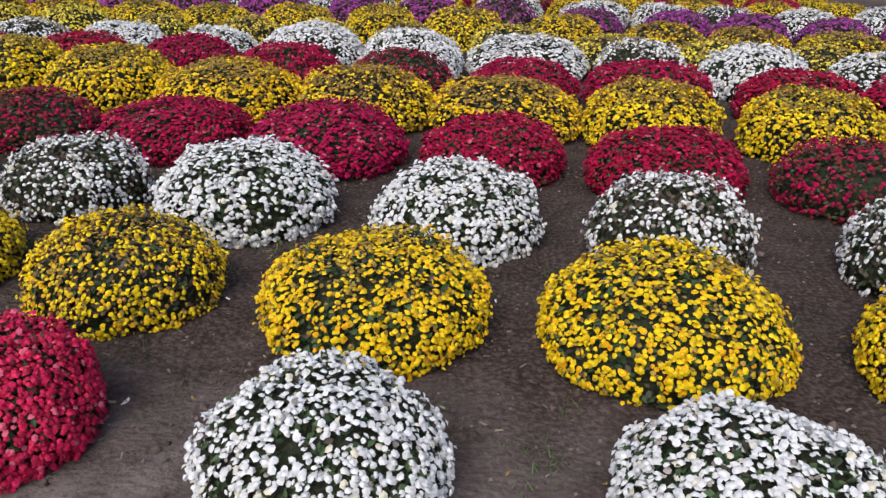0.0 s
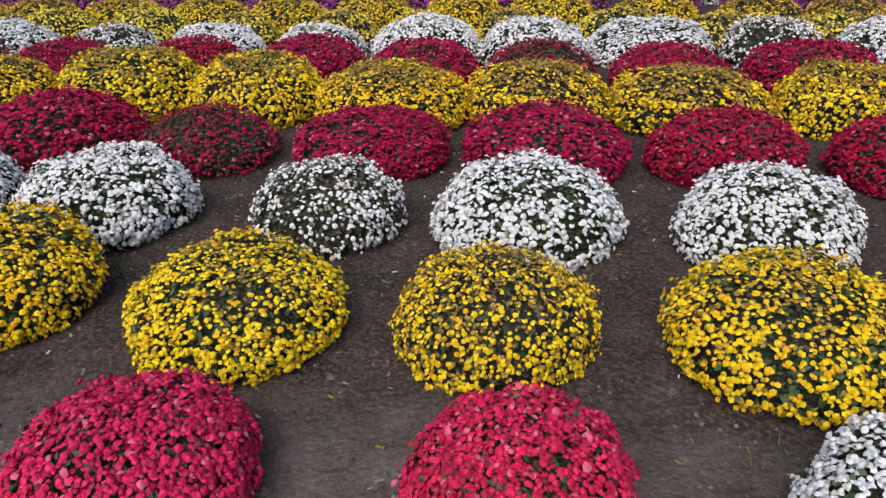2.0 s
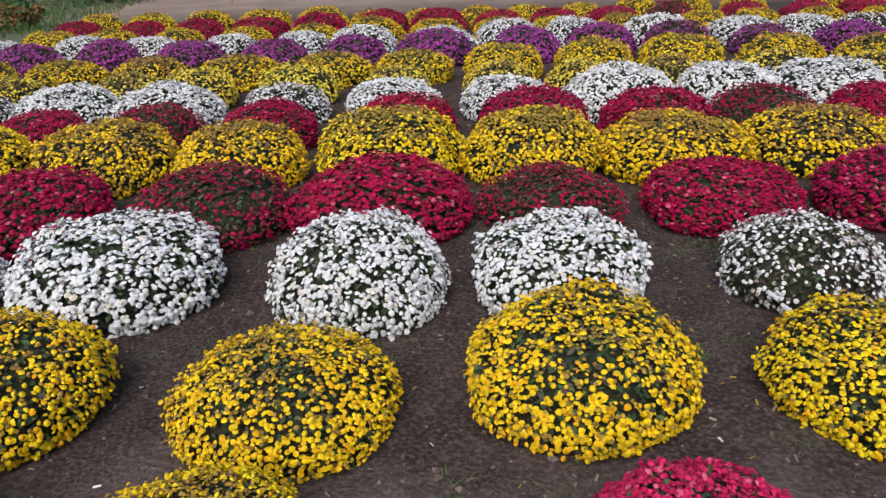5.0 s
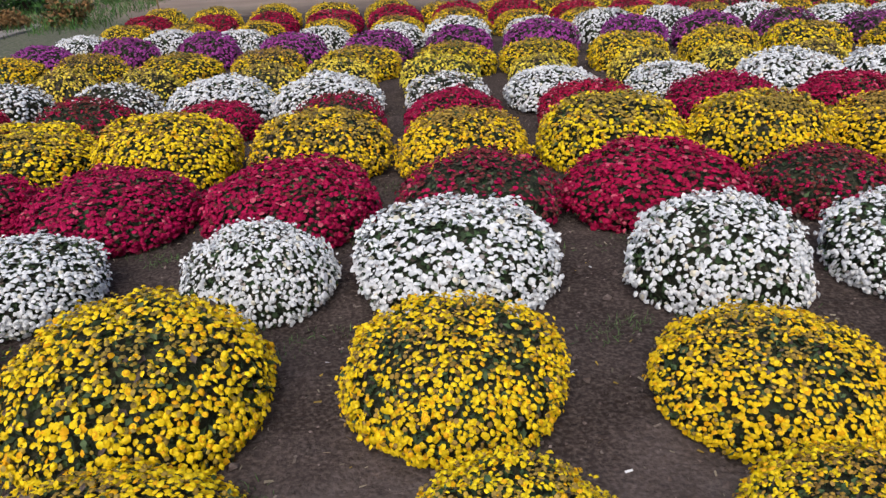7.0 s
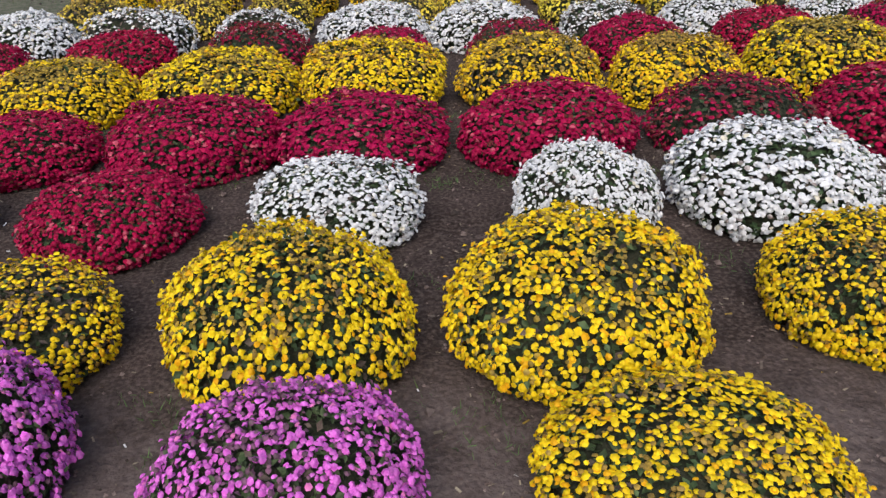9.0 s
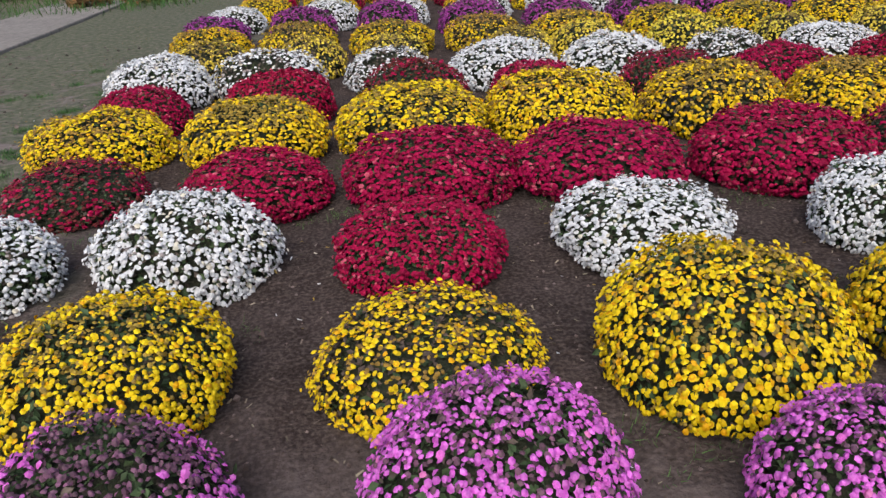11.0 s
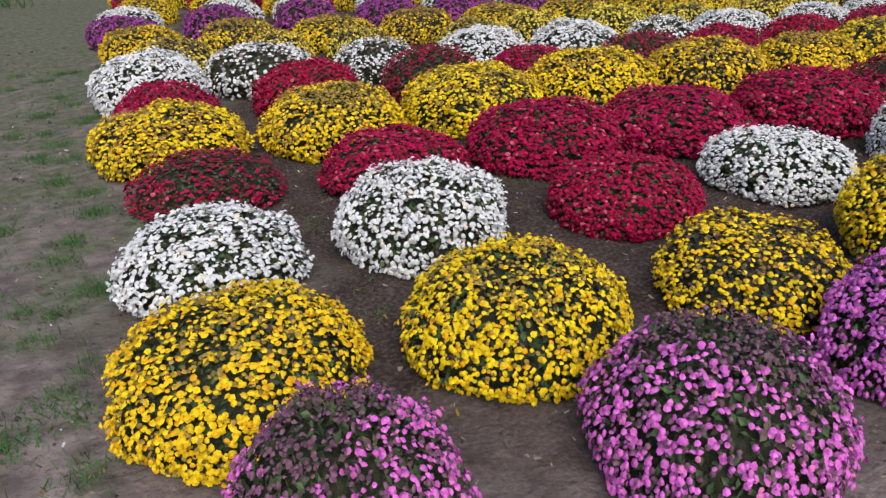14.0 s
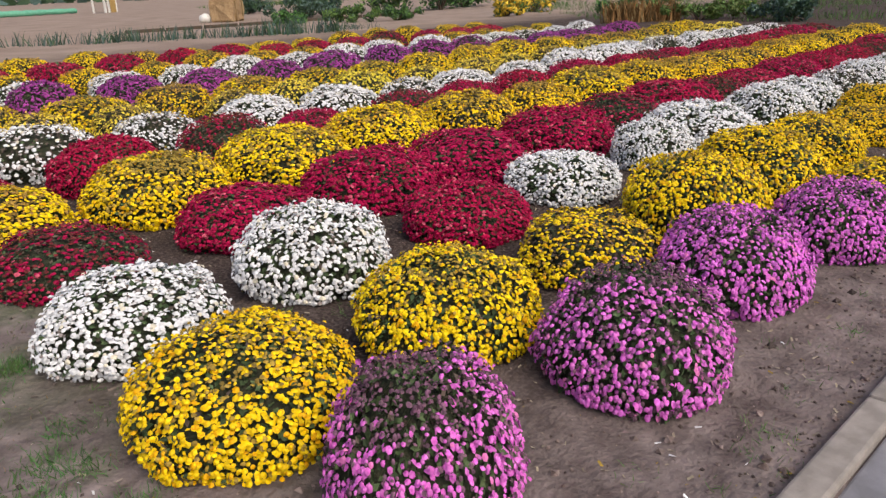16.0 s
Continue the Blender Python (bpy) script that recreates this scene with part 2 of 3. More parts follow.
def dome_point(az, up, bulge):
    """A point of the bush's skin and its normal: az round it, up from 0 (foot) to 1 (crown)."""
    phi = up * (math.pi / 2 + 0.26) - 0.26
    c, s = np.cos(phi), np.sin(phi)
    flat = np.sign(c) * np.abs(c) ** 0.76
    rad = 0.95 * BASE_R * flat * bulge * (1 + 0.30 * np.minimum(s, 0))
    z = 0.95 * BASE_H * (0.23 + 0.77 * np.sign(s) * np.abs(s) ** 0.94) * bulge
    p = np.stack([rad * np.cos(az), rad * np.sin(az), z], -1)
    nrm = np.stack([c * np.cos(az) / BASE_R, c * np.sin(az) / BASE_R, s / BASE_H], -1)
    return p, nrm / np.linalg.norm(nrm, axis=-1)[..., None]


def swell(p, seed):
    """How far the skin bulges or sinks: broad lobes, tufts and single sprays."""
    return 1 + 0.085 * lumps(p, seed % 13 + 3, 2.7) + 0.085 * lumps(p, seed % 17, 6.0) + 0.045 * lumps(p, seed % 11, 17.0)


def lumps(p, seed, scale):
    q = p * scale
    return np.array([noise.noise((a + seed * 7.1, b - seed * 3.3, c + seed)) for a, b, c in q])


#      colour, heads, their size, bare patches, faded crown, faded overall
STYLE = {
    "Y": ("yellow", 3500, 0.0205, 0.11, 0.80, 0.17),
    "y": ("yellow", 3000, 0.0205, 0.14, 1.00, 0.33),
    "O": ("yellow", 2300, 0.0215, 0.24, 0.60, 0.20),
    "L": ("lemon", 2100, 0.0250, 0.12, 0.25, 0.10),
    "l": ("lemon", 1900, 0.0250, 0.12, 0.55, 0.30),
    "W": ("white", 2500, 0.0245, 0.13, 0.15, 0.04),
    "w": ("white", 1350, 0.0245, 0.42, 0.25, 0.22),
    "R": ("red", 3300, 0.0252, 0.02, 0.10, 0.08),
    "r": ("red", 1700, 0.0250, 0.26, 0.35, 0.46),
    "C": ("cherry", 4000, 0.0262, 0.02, 0.05, 0.04),
    "P": ("purple", 3100, 0.0225, 0.04, 0.55, 0.12),
    "p": ("purple", 2900, 0.0220, 0.04, 1.40, 0.30),
    "V": ("violet", 2300, 0.0265, 0.06, 0.20, 0.14),
    "v": ("violet", 1900, 0.0260, 0.16, 0.40, 0.40),
}
LABELS = {
    "Y": "bright yellow chrysanthemum bush, domed, growing in bare soil",
    "y": "half-faded yellow chrysanthemum bush with an olive brown crown",
    "O": "uneven yellow chrysanthemum bush with a dry brown hollow",
    "L": "small lemon yellow chrysanthemum bush in bloom on soil",
    "l": "small faded lemon chrysanthemum bush with brownish crown",
    "W": "white chrysanthemum bush in full bloom on bare soil",
    "w": "sparse white chrysanthemum bush with dark dry twigs showing",
    "R": "deep crimson chrysanthemum bush in dense full bloom",
    "r": "fading dark red chrysanthemum bush with green leaves showing",
    "C": "cherry red chrysanthemum bush in dense full bloom on soil",
    "P": "mauve pink chrysanthemum bush in full bloom on bare soil",
    "p": "mauve chrysanthemum bush with a withered dark crown",
    "V": "deep violet chrysanthemum bush in full bloom on soil",
    "v": "dull violet chrysanthemum bush with many withered heads",
}
LOOSE = {}


def loose_head(colour):
    """The mesh shared by the single flower heads of one colour."""
    if colour not in LOOSE:
        head, head_faces = HEADS["single"]
        LOOSE[colour] = mesh_of("flower_head", head, head_faces, [PETAL[colour]])
    return LOOSE[colour]


def make_bush(style, level, variant):
    """One domed bush: a leafy mound with fresh and faded flower heads on its skin."""
    colour, count, size, bare, crown, faded = STYLE[style]
    fine = "near" if level == "front" else level
    seed = sum(ord(c) for c in style + level) * 13 + variant * 101
    rng = np.random.default_rng(seed)
    if level == "far":
        count, size = int(count * 0.56), size * 1.28
    elif level == "mid":
        count, size = int(count * 0.90), size * (1.0 if colour == "red" else 1.10)
    if level in ("mid", "far") and colour in ("yellow", "lemon"):
        crown, faded, bare, count = crown + 0.12, faded + 0.10, bare * 0.5, int(count * 1.12)
    bush = new("chrysanthemum_bush")
    bush.empty_display_size = 0.1
    # the mound, a closed skin whose near-black colour stands in for inner shade
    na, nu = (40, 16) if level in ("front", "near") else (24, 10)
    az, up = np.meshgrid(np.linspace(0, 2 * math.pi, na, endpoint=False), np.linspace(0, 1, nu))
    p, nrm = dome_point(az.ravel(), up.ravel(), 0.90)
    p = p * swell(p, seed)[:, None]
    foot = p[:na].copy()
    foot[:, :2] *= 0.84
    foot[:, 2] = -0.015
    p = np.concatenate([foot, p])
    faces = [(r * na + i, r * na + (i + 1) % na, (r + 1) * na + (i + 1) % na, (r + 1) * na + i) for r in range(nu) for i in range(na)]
    # leaves over it
    nl = {"near": 2000, "mid": 1000, "far": 380}[fine]
    la, lu = rng.uniform(0, 2 * math.pi, nl), 1 - rng.uniform(0, 1, nl) ** 0.75
    lp, ln = dome_point(la, lu, 0.945)
    lp *= (swell(lp, seed) + rng.normal(0, 0.022, nl))[:, None]
    lv, lf = scatter(LEAF_SHAPE[0], LEAF_SHAPE[1], lp, ln, rng.uniform(0.022, 0.042, nl) * (1.6 if level == "far" else 1), rng, 0.6)
    shift = len(p)
    dry = bare > 0.2 or faded > 0.3
    dried = rng.uniform(0, 1, nl) < (0.62 if dry else 0.15)
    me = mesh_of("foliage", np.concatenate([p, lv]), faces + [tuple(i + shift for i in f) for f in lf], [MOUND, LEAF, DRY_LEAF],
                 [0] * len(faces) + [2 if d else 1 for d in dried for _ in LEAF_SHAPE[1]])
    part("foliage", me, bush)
    # flower heads
    n0 = int(count * 2.8)
    fa = rng.uniform(0, 2 * math.pi, n0)
    fu = 1 - rng.uniform(0, 1, n0) ** 0.72
    fp, fn = dome_point(fa, fu, 1.0)
    fp *= (swell(fp, seed) + np.maximum(rng.normal(0, 0.024, n0), -0.04))[:, None]
    fn = fn + np.array((0, 0, 0.55))
    fn /= np.linalg.norm(fn, axis=1)[:, None]
    gap = lumps(fp, seed % 23, 6.0) * 0.40 + lumps(fp, seed % 19, 15.0) * 0.45 + lumps(fp, seed % 29, 32.0) * 0.40 + rng.normal(0, 0.20 if fine == "near" else 0.26, n0)
    order = np.argsort(gap)
    keep = order[int(n0 * (bare + (0.05 if colour == "red" or colour == "cherry" else 0.16))):]
    rng.shuffle(keep)
    # thin out heads that crowd each other
    chosen, cells = [], {}
    reach = size * (0.42 if colour in ("red", "cherry") else 0.48)
    for k in keep:
        key = tuple((fp[k] // reach).astype(int))
        near = [j for dx in (-1, 0, 1) for dy in (-1, 0, 1) for dz in (-1, 0, 1) for j in cells.get((key[0] + dx, key[1] + dy, key[2] + dz), ())]
        if all(np.sum((fp[j] - fp[k]) ** 2) > reach * reach for j in near):
            chosen.append(k)
            cells.setdefault(key, []).append(k)
        if len(chosen) >= count:
            break
    chosen = np.array(chosen)
    top = np.clip((fu[chosen] - 0.45) / 0.4, 0, 1)
    chance = faded + crown * top * (0.55 + 0.9 * lumps(fp[chosen], seed % 7, 4.0))
    old = rng.uniform(0, 1, len(chosen)) < chance
    head, head_faces = HEADS[fine]
    single = np.zeros(len(chosen), bool)
    if level == "front":
        single[np.flatnonzero(~old)[:110]] = True
        for k in chosen[single]:
            turn = Vector(fn[k] + rng.normal(0, 0.22, 3)).to_track_quat("Z", "Y")
            flower = part("flower_head", loose_head(colour), bush)
            flower.matrix_basis = Matrix.LocRotScale(Vector(fp[k]), turn, Vector((1, 1, 1)) * size * rng.uniform(0.85, 1.25))
    for name, pick, mat, scale, note in (("bloom_cover", ~old & ~single, PETAL[colour], 1.0, ""), ("faded_cover", old, FADED[colour], 0.80 if fine == "near" else 0.90, "withered brownish flower heads")):
        ks = chosen[pick]
        if len(ks):
            v, f = scatter(head, head_faces, fp[ks], fn[ks], size * scale * rng.uniform(0.70, 1.22, len(ks)), rng, 0.36)
            tagged(part(name, mesh_of(name, v, f, [mat]), bush, note), kind="stuff")
    return tagged(bush, LABELS[style], "flower bush")


SLOPE = -0.19
made = {}


def plant_row(row, styles, slope, xs, offsets, widths, heights):
    """One straight row of bushes along the beds."""
    level = "front" if row <= 2 else "near" if row <= 3 else "mid" if row <= 7 else "far"
    rng = random.Random(row)
    for style, x, offset, r, h in zip(styles, xs, offsets, widths, heights):
        lod = "far" if x > 2.6 and row > 1 else "near" if x > 1.2 and row < 3 else level
        variants = {"front": 3, "near": 3, "mid": 3, "far": 3}[lod]
        key = (style, lod, rng.randrange(variants))
        m = pose(x, offset + slope * x, 0, 0, 0, rng.uniform(0, 360))
        if key in made:
            bush = copy_thing(made[key], m)
        else:
            bush = made[key] = make_bush(*key)
            bush.matrix_basis = m
        bush.scale = (r / BASE_R, r / BASE_R, h / BASE_H)
        tagged(bush, group="rows of chrysanthemum bushes")


# ---- ground ----
def ground_height(x, y):
    return 0.018 * noise.noise((x * 1.7, y * 1.7, 0.3)) + 0.014 * noise.noise((x * 5.1, y * 5.1, 2.0)) + 0.009 * noise.noise((x * 15.0, y * 15.0, 5.0))


def spread(lo, hi, step, far):
    inner = list(np.arange(lo, hi, step))
    outer, d = [], step
    while d < far:
        d *= 1.5
        outer.append(d)
    return [lo - d for d in reversed(outer)] + inner + [hi + d for d in outer]


gx, gy = spread(-13.0, 7.0, 0.075, 2500), spread(-1.5, 15.0, 0.075, 2500)
verts = [(x, y, ground_height(x, y) if -14 < x < 8 and -3 < y < 17 else 0.0) for y in gy for x in gx]
w = len(gx)
faces = [(j * w + i, j * w + i + 1, (j + 1) * w + i + 1, (j + 1) * w + i) for j in range(len(gy) - 1) for i in range(w - 1)]
ground = new("ground", mesh_of("ground", verts, faces, [SOIL], smooth=True))
tagged(ground, "bare brown tilled soil with thin turf beside it", "ground", kind="structure")

# paved walk and its kerb, along the front of the beds
TURN_ROW = math.degrees(math.atan(SLOPE))


def strip(name, c0, c1, z0, z1, mat, x0=-40.0, x1=30.0, bevel=0.01, piece=0.0):
    bm = bmesh.new()
    length = math.hypot(x1 - x0, SLOPE * (x1 - x0))
    mid = (x0 + x1) / 2
    k = math.cos(math.radians(TURN_ROW))
    box(bm, (mid, (c0 + c1) / 2 + SLOPE * mid, (z0 + z1) / 2), (length, (c1 - c0) * k, z1 - z0), bevel, TURN_ROW)
    return new(name, bm_mesh(name, bm, mat))


tagged(strip("pavement", -2.2, 0.855, -0.2, 0.015, PAVING), "grey paved walk beside the flower beds", "pavement", kind="structure")
kerb = tagged(new("kerb"), "low concrete kerb between walk and soil", "kerb", kind="structure")
for i in range(40):
    bm = bmesh.new()
    box(bm, (0, 0, 0), (0.995, 0.105, 0.16), 0.012, 0)
    if i == 0:
        kerb_stone = bm_mesh("kerb_stone", bm, CONCRETE)
    else:
        bm.free()
    x = -22 + 0.982 * i
    stone = part("kerb_stone", kerb_stone, kerb)
    stone.matrix_basis = pose(x, 0.915 + SLOPE * x, -0.035 + 0.003 * math.sin(i * 2.3), 0, 0, TURN_ROW)
rail = tagged(strip("trim", 0.615, 0.64, 0.0, 0.03, STEEL, bevel=0.004), "dull steel edging strip in the walk", "edging", kind="structure")
# path on the far side of the turf
bm = bmesh.new()
box(bm, (0, 0, 0), (1.6, 14, 0.1), 0.02, 0)
west_path = new("path", bm_mesh("path", bm, CONCRETE))
west_path.matrix_basis = pose(-12.5, 12.9, 0.0, 0, 0, -7.3)
tagged(west_path, "pale concrete path across the turf", "path", kind="structure")

# ---- beds ----
plant_row(1, "ppPPYYYCCCWWyYYyY", -0.180,
          [-9.91, -8.94, -8.00, -7.09, -6.11, -5.09, -4.26, -3.08, -2.17, -1.24, -0.34, 0.66, 1.61, 2.56, 3.51, 4.46, 5.41],
          [1.83, 1.76, 1.85, 1.72, 1.74, 1.75, 1.78, 1.74, 1.75, 1.78, 1.76, 1.79, 1.77, 1.76, 1.77, 1.77, 1.77],
          [0.31, 0.36, 0.35, 0.34, 0.42, 0.31, 0.31, 0.30, 0.30, 0.29, 0.32, 0.34, 0.40, 0.45, 0.41, 0.38, 0.44],
          [0.43, 0.42, 0.41, 0.37, 0.27, 0.33, 0.29, 0.32, 0.32, 0.32, 0.31, 0.31, 0.37, 0.37, 0.37, 0.37, 0.37])
plant_row(2, "YYOYYYYYYyYYYYYyY", -0.175,
          [-9.94, -9.03, -8.03, -7.07, -6.11, -5.09, -4.07, -3.07, -2.09, -1.21, -0.28, 0.66, 1.61, 2.56, 3.51, 4.46, 5.41],
          [2.62, 2.58, 2.55, 2.50, 2.56, 2.59, 2.54, 2.66, 2.58, 2.58, 2.60, 2.63, 2.60, 2.61, 2.60, 2.60, 2.61],
          [0.42, 0.40, 0.39, 0.42, 0.46, 0.39, 0.39, 0.42, 0.39, 0.35, 0.40, 0.41, 0.37, 0.43, 0.42, 0.41, 0.41],
          [0.35, 0.37, 0.29, 0.44, 0.42, 0.36, 0.30, 0.35, 0.31, 0.33, 0.33, 0.35, 0.37, 0.37, 0.37, 0.37, 0.37])
plant_row(3, "WWRWWWWWwWWwwWWWW", -0.190,
          [-9.77, -8.84, -7.84, -6.84, -5.76, -4.88, -3.78, -2.89, -1.85, -0.99, -0.00, 0.89, 1.84, 2.79, 3.74, 4.69, 5.64],
          [3.40, 3.42, 3.37, 3.42, 3.40, 3.49, 3.39, 3.47, 3.47, 3.44, 3.47, 3.44, 3.45, 3.45, 3.45, 3.45, 3.45],
          [0.41, 0.41, 0.39, 0.41, 0.34, 0.49, 0.42, 0.41, 0.36, 0.42, 0.39, 0.36, 0.32, 0.45, 0.42, 0.44, 0.39],
          [0.31, 0.38, 0.29, 0.30, 0.35, 0.38, 0.40, 0.36, 0.33, 0.36, 0.34, 0.38, 0.37, 0.37, 0.37, 0.37, 0.37])
plant_row(4, "rRRRRrRrRRRRrRrRr", -0.190,
          [-9.53, -8.52, -7.56, -6.63, -5.63, -4.58, -3.59, -2.65, -1.70, -0.74, 0.20, 1.12, 2.04, 2.99, 3.94, 4.89, 5.84],
          [4.46, 4.36, 4.38, 4.38, 4.34, 4.42, 4.44, 4.46, 4.48, 4.46, 4.48, 4.42, 4.42, 4.45, 4.45, 4.45, 4.45],
          [0.43, 0.44, 0.50, 0.50, 0.51, 0.50, 0.54, 0.43, 0.46, 0.47, 0.42, 0.44, 0.41, 0.52, 0.47, 0.44, 0.42],
          [0.26, 0.29, 0.35, 0.33, 0.37, 0.35, 0.37, 0.30, 0.29, 0.33, 0.33, 0.33, 0.34, 0.37, 0.37, 0.37, 0.37])
plant_row(5, "YYYYyYYYYyyYYYYY", -0.190,
          [-9.50, -8.51, -7.48, -6.46, -5.42, -4.48, -3.46, -2.53, -1.59, -0.62, 0.34, 1.26, 2.22, 3.17, 4.12, 5.07],
          [5.34, 5.28, 5.36, 5.40, 5.42, 5.34, 5.44, 5.38, 5.34, 5.46, 5.46, 5.40, 5.40, 5.41, 5.41, 5.42],
          [0.49, 0.50, 0.53, 0.52, 0.51, 0.47, 0.54, 0.49, 0.52, 0.51, 0.54, 0.45, 0.45, 0.43, 0.41, 0.49],
          [0.36, 0.40, 0.41, 0.44, 0.43, 0.41, 0.46, 0.45, 0.40, 0.39, 0.36, 0.41, 0.41, 0.39, 0.39, 0.39])
plant_row(6, "RRrRrRRRRrRRRRRr", -0.190,
          [-9.36, -8.29, -7.26, -6.25, -5.25, -4.35, -3.27, -2.27, -1.38, -0.43, 0.52, 1.47, 2.50, 3.45, 4.40, 5.35],
          [6.16, 6.28, 6.32, 6.50, 6.30, 6.32, 6.40, 6.36, 6.24, 6.46, 6.50, 6.34, 6.34, 6.37, 6.38, 6.40],
          [0.38, 0.44, 0.45, 0.37, 0.41, 0.42, 0.45, 0.46, 0.44, 0.45, 0.46, 0.49, 0.46, 0.52, 0.47, 0.45],
          [0.34, 0.39, 0.40, 0.30, 0.38, 0.36, 0.36, 0.40, 0.39, 0.35, 0.32, 0.39, 0.37, 0.39, 0.39, 0.39])
plant_row(7, "WwwWWwWWWWWwWWWw", -0.190,
          [-9.28, -8.33, -7.25, -6.26, -5.31, -4.25, -3.27, -2.27, -1.31, -0.38, 0.66, 1.64, 2.51, 3.46, 4.41, 5.36],
          [7.06, 7.26, 7.32, 7.22, 7.16, 7.22, 7.30, 7.22, 7.12, 7.12, 7.48, 7.36, 7.24, 7.26, 7.26, 7.29],
          [0.47, 0.51, 0.44, 0.50, 0.50, 0.41, 0.46, 0.42, 0.50, 0.47, 0.56, 0.44, 0.47, 0.41, 0.44, 0.50],
          [0.43, 0.41, 0.35, 0.38, 0.38, 0.35, 0.35, 0.35, 0.44, 0.44, 0.37, 0.41, 0.42, 0.39, 0.39, 0.39])
plant_row(8, "llllLLllLlllllLL", -0.190,
          [-8.87, -7.90, -7.08, -5.87, -5.15, -4.16, -3.15, -2.14, -1.35, -0.49, 0.55, 1.50, 2.44, 3.39, 4.34, 5.29],
          [8.05, 8.05, 8.05, 8.05, 8.05, 8.05, 8.05, 8.05, 8.05, 8.05, 8.05, 8.04, 8.02, 8.05, 8.04, 8.04],
          [0.43, 0.35, 0.35, 0.41, 0.39, 0.42, 0.35, 0.37, 0.35, 0.35, 0.41, 0.43, 0.41, 0.40, 0.40, 0.42],
          [0.39, 0.40, 0.37, 0.36, 0.40, 0.40, 0.36, 0.38, 0.37, 0.38, 0.41, 0.36, 0.36, 0.36, 0.42, 0.42])
plant_row(9, "YyYyYYYYYYYyyyYY", -0.190,
          [-8.90, -7.93, -6.90, -5.89, -4.86, -3.80, -2.86, -1.86, -0.85, 0.11, 1.21, 2.30, 3.15, 4.06, 5.01, 5.96],
          [9.20, 9.20, 9.20, 9.20, 9.20, 9.20, 9.20, 9.20, 9.20, 9.20, 9.20, 9.23, 9.17, 9.16, 9.19, 9.19],
          [0.46, 0.44, 0.50, 0.46, 0.50, 0.50, 0.47, 0.47, 0.45, 0.49, 0.48, 0.49, 0.44, 0.48, 0.45, 0.46],
          [0.39, 0.40, 0.36, 0.38, 0.36, 0.36, 0.36, 0.40, 0.43, 0.44, 0.39, 0.36, 0.36, 0.36, 0.42, 0.42])
plant_row(10, "VVVVVVVVVvvVVVV", -0.190,
          [-8.87, -7.78, -6.70, -5.64, -4.55, -3.49, -2.45, -1.27, -0.33, 0.62, 1.72, 2.78, 3.63, 4.58, 5.53],
          [10.50, 10.50, 10.50, 10.50, 10.50, 10.50, 10.50, 10.50, 10.50, 10.50, 10.50, 10.50, 10.53, 10.52, 10.51],
          [0.44, 0.44, 0.43, 0.46, 0.47, 0.46, 0.50, 0.44, 0.48, 0.46, 0.44, 0.44, 0.47, 0.44, 0.48],
          [0.36, 0.42, 0.44, 0.40, 0.37, 0.39, 0.44, 0.44, 0.44, 0.44, 0.37, 0.38, 0.36, 0.36, 0.42])
plant_row(11, "WWWWWWWWWWWWwWW", -0.190,
          [-8.63, -7.34, -6.36, -5.21, -4.20, -3.30, -2.21, -1.30, -0.37, 0.78, 1.94, 2.87, 3.67, 4.64, 5.59],
          [11.55, 11.55, 11.55, 11.55, 11.55, 11.55, 11.55, 11.55, 11.55, 11.55, 11.57, 11.60, 11.56, 11.52, 11.56],
          [0.44, 0.44, 0.44, 0.43, 0.43, 0.50, 0.50, 0.45, 0.43, 0.48, 0.50, 0.44, 0.44, 0.48, 0.43],
          [0.36, 0.40, 0.36, 0.36, 0.36, 0.41, 0.36, 0.44, 0.44, 0.44, 0.36, 0.36, 0.36, 0.36, 0.42])
plant_row(12, "YYYYYYYYYyYYYYY", -0.190,
          [-8.19, -7.22, -6.17, -5.07, -4.03, -3.10, -2.11, -1.16, -0.27, 0.68, 1.89, 2.65, 3.64, 4.59, 5.55],
          [12.60, 12.60, 12.60, 12.60, 12.60, 12.60, 12.64, 12.62, 12.60, 12.61, 12.56, 12.55, 12.60, 12.57, 12.56],
          [0.44, 0.44, 0.44, 0.43, 0.45, 0.50, 0.47, 0.43, 0.47, 0.43, 0.46, 0.45, 0.44, 0.43, 0.43],
          [0.39, 0.38, 0.36, 0.36, 0.36, 0.44, 0.36, 0.36, 0.36, 0.37, 0.36, 0.36, 0.36, 0.36, 0.36])
plant_row(13, "RRRRRRRRRRrRRR", -0.190,
          [-8.06, -6.97, -5.97, -4.92, -3.92, -2.86, -1.93, -0.91, 0.01, 0.93, 1.88, 3.09, 4.08, 5.05],
          [13.75, 13.75, 13.75, 13.75, 13.75, 13.75, 13.75, 13.74, 13.79, 13.74, 13.75, 13.75, 13.73, 13.75],
          [0.44, 0.44, 0.46, 0.50, 0.50, 0.48, 0.50, 0.44, 0.43, 0.47, 0.48, 0.44, 0.43, 0.46],
          [0.42, 0.39, 0.39, 0.40, 0.42, 0.43, 0.44, 0.38, 0.37, 0.37, 0.42, 0.36, 0.36, 0.36])
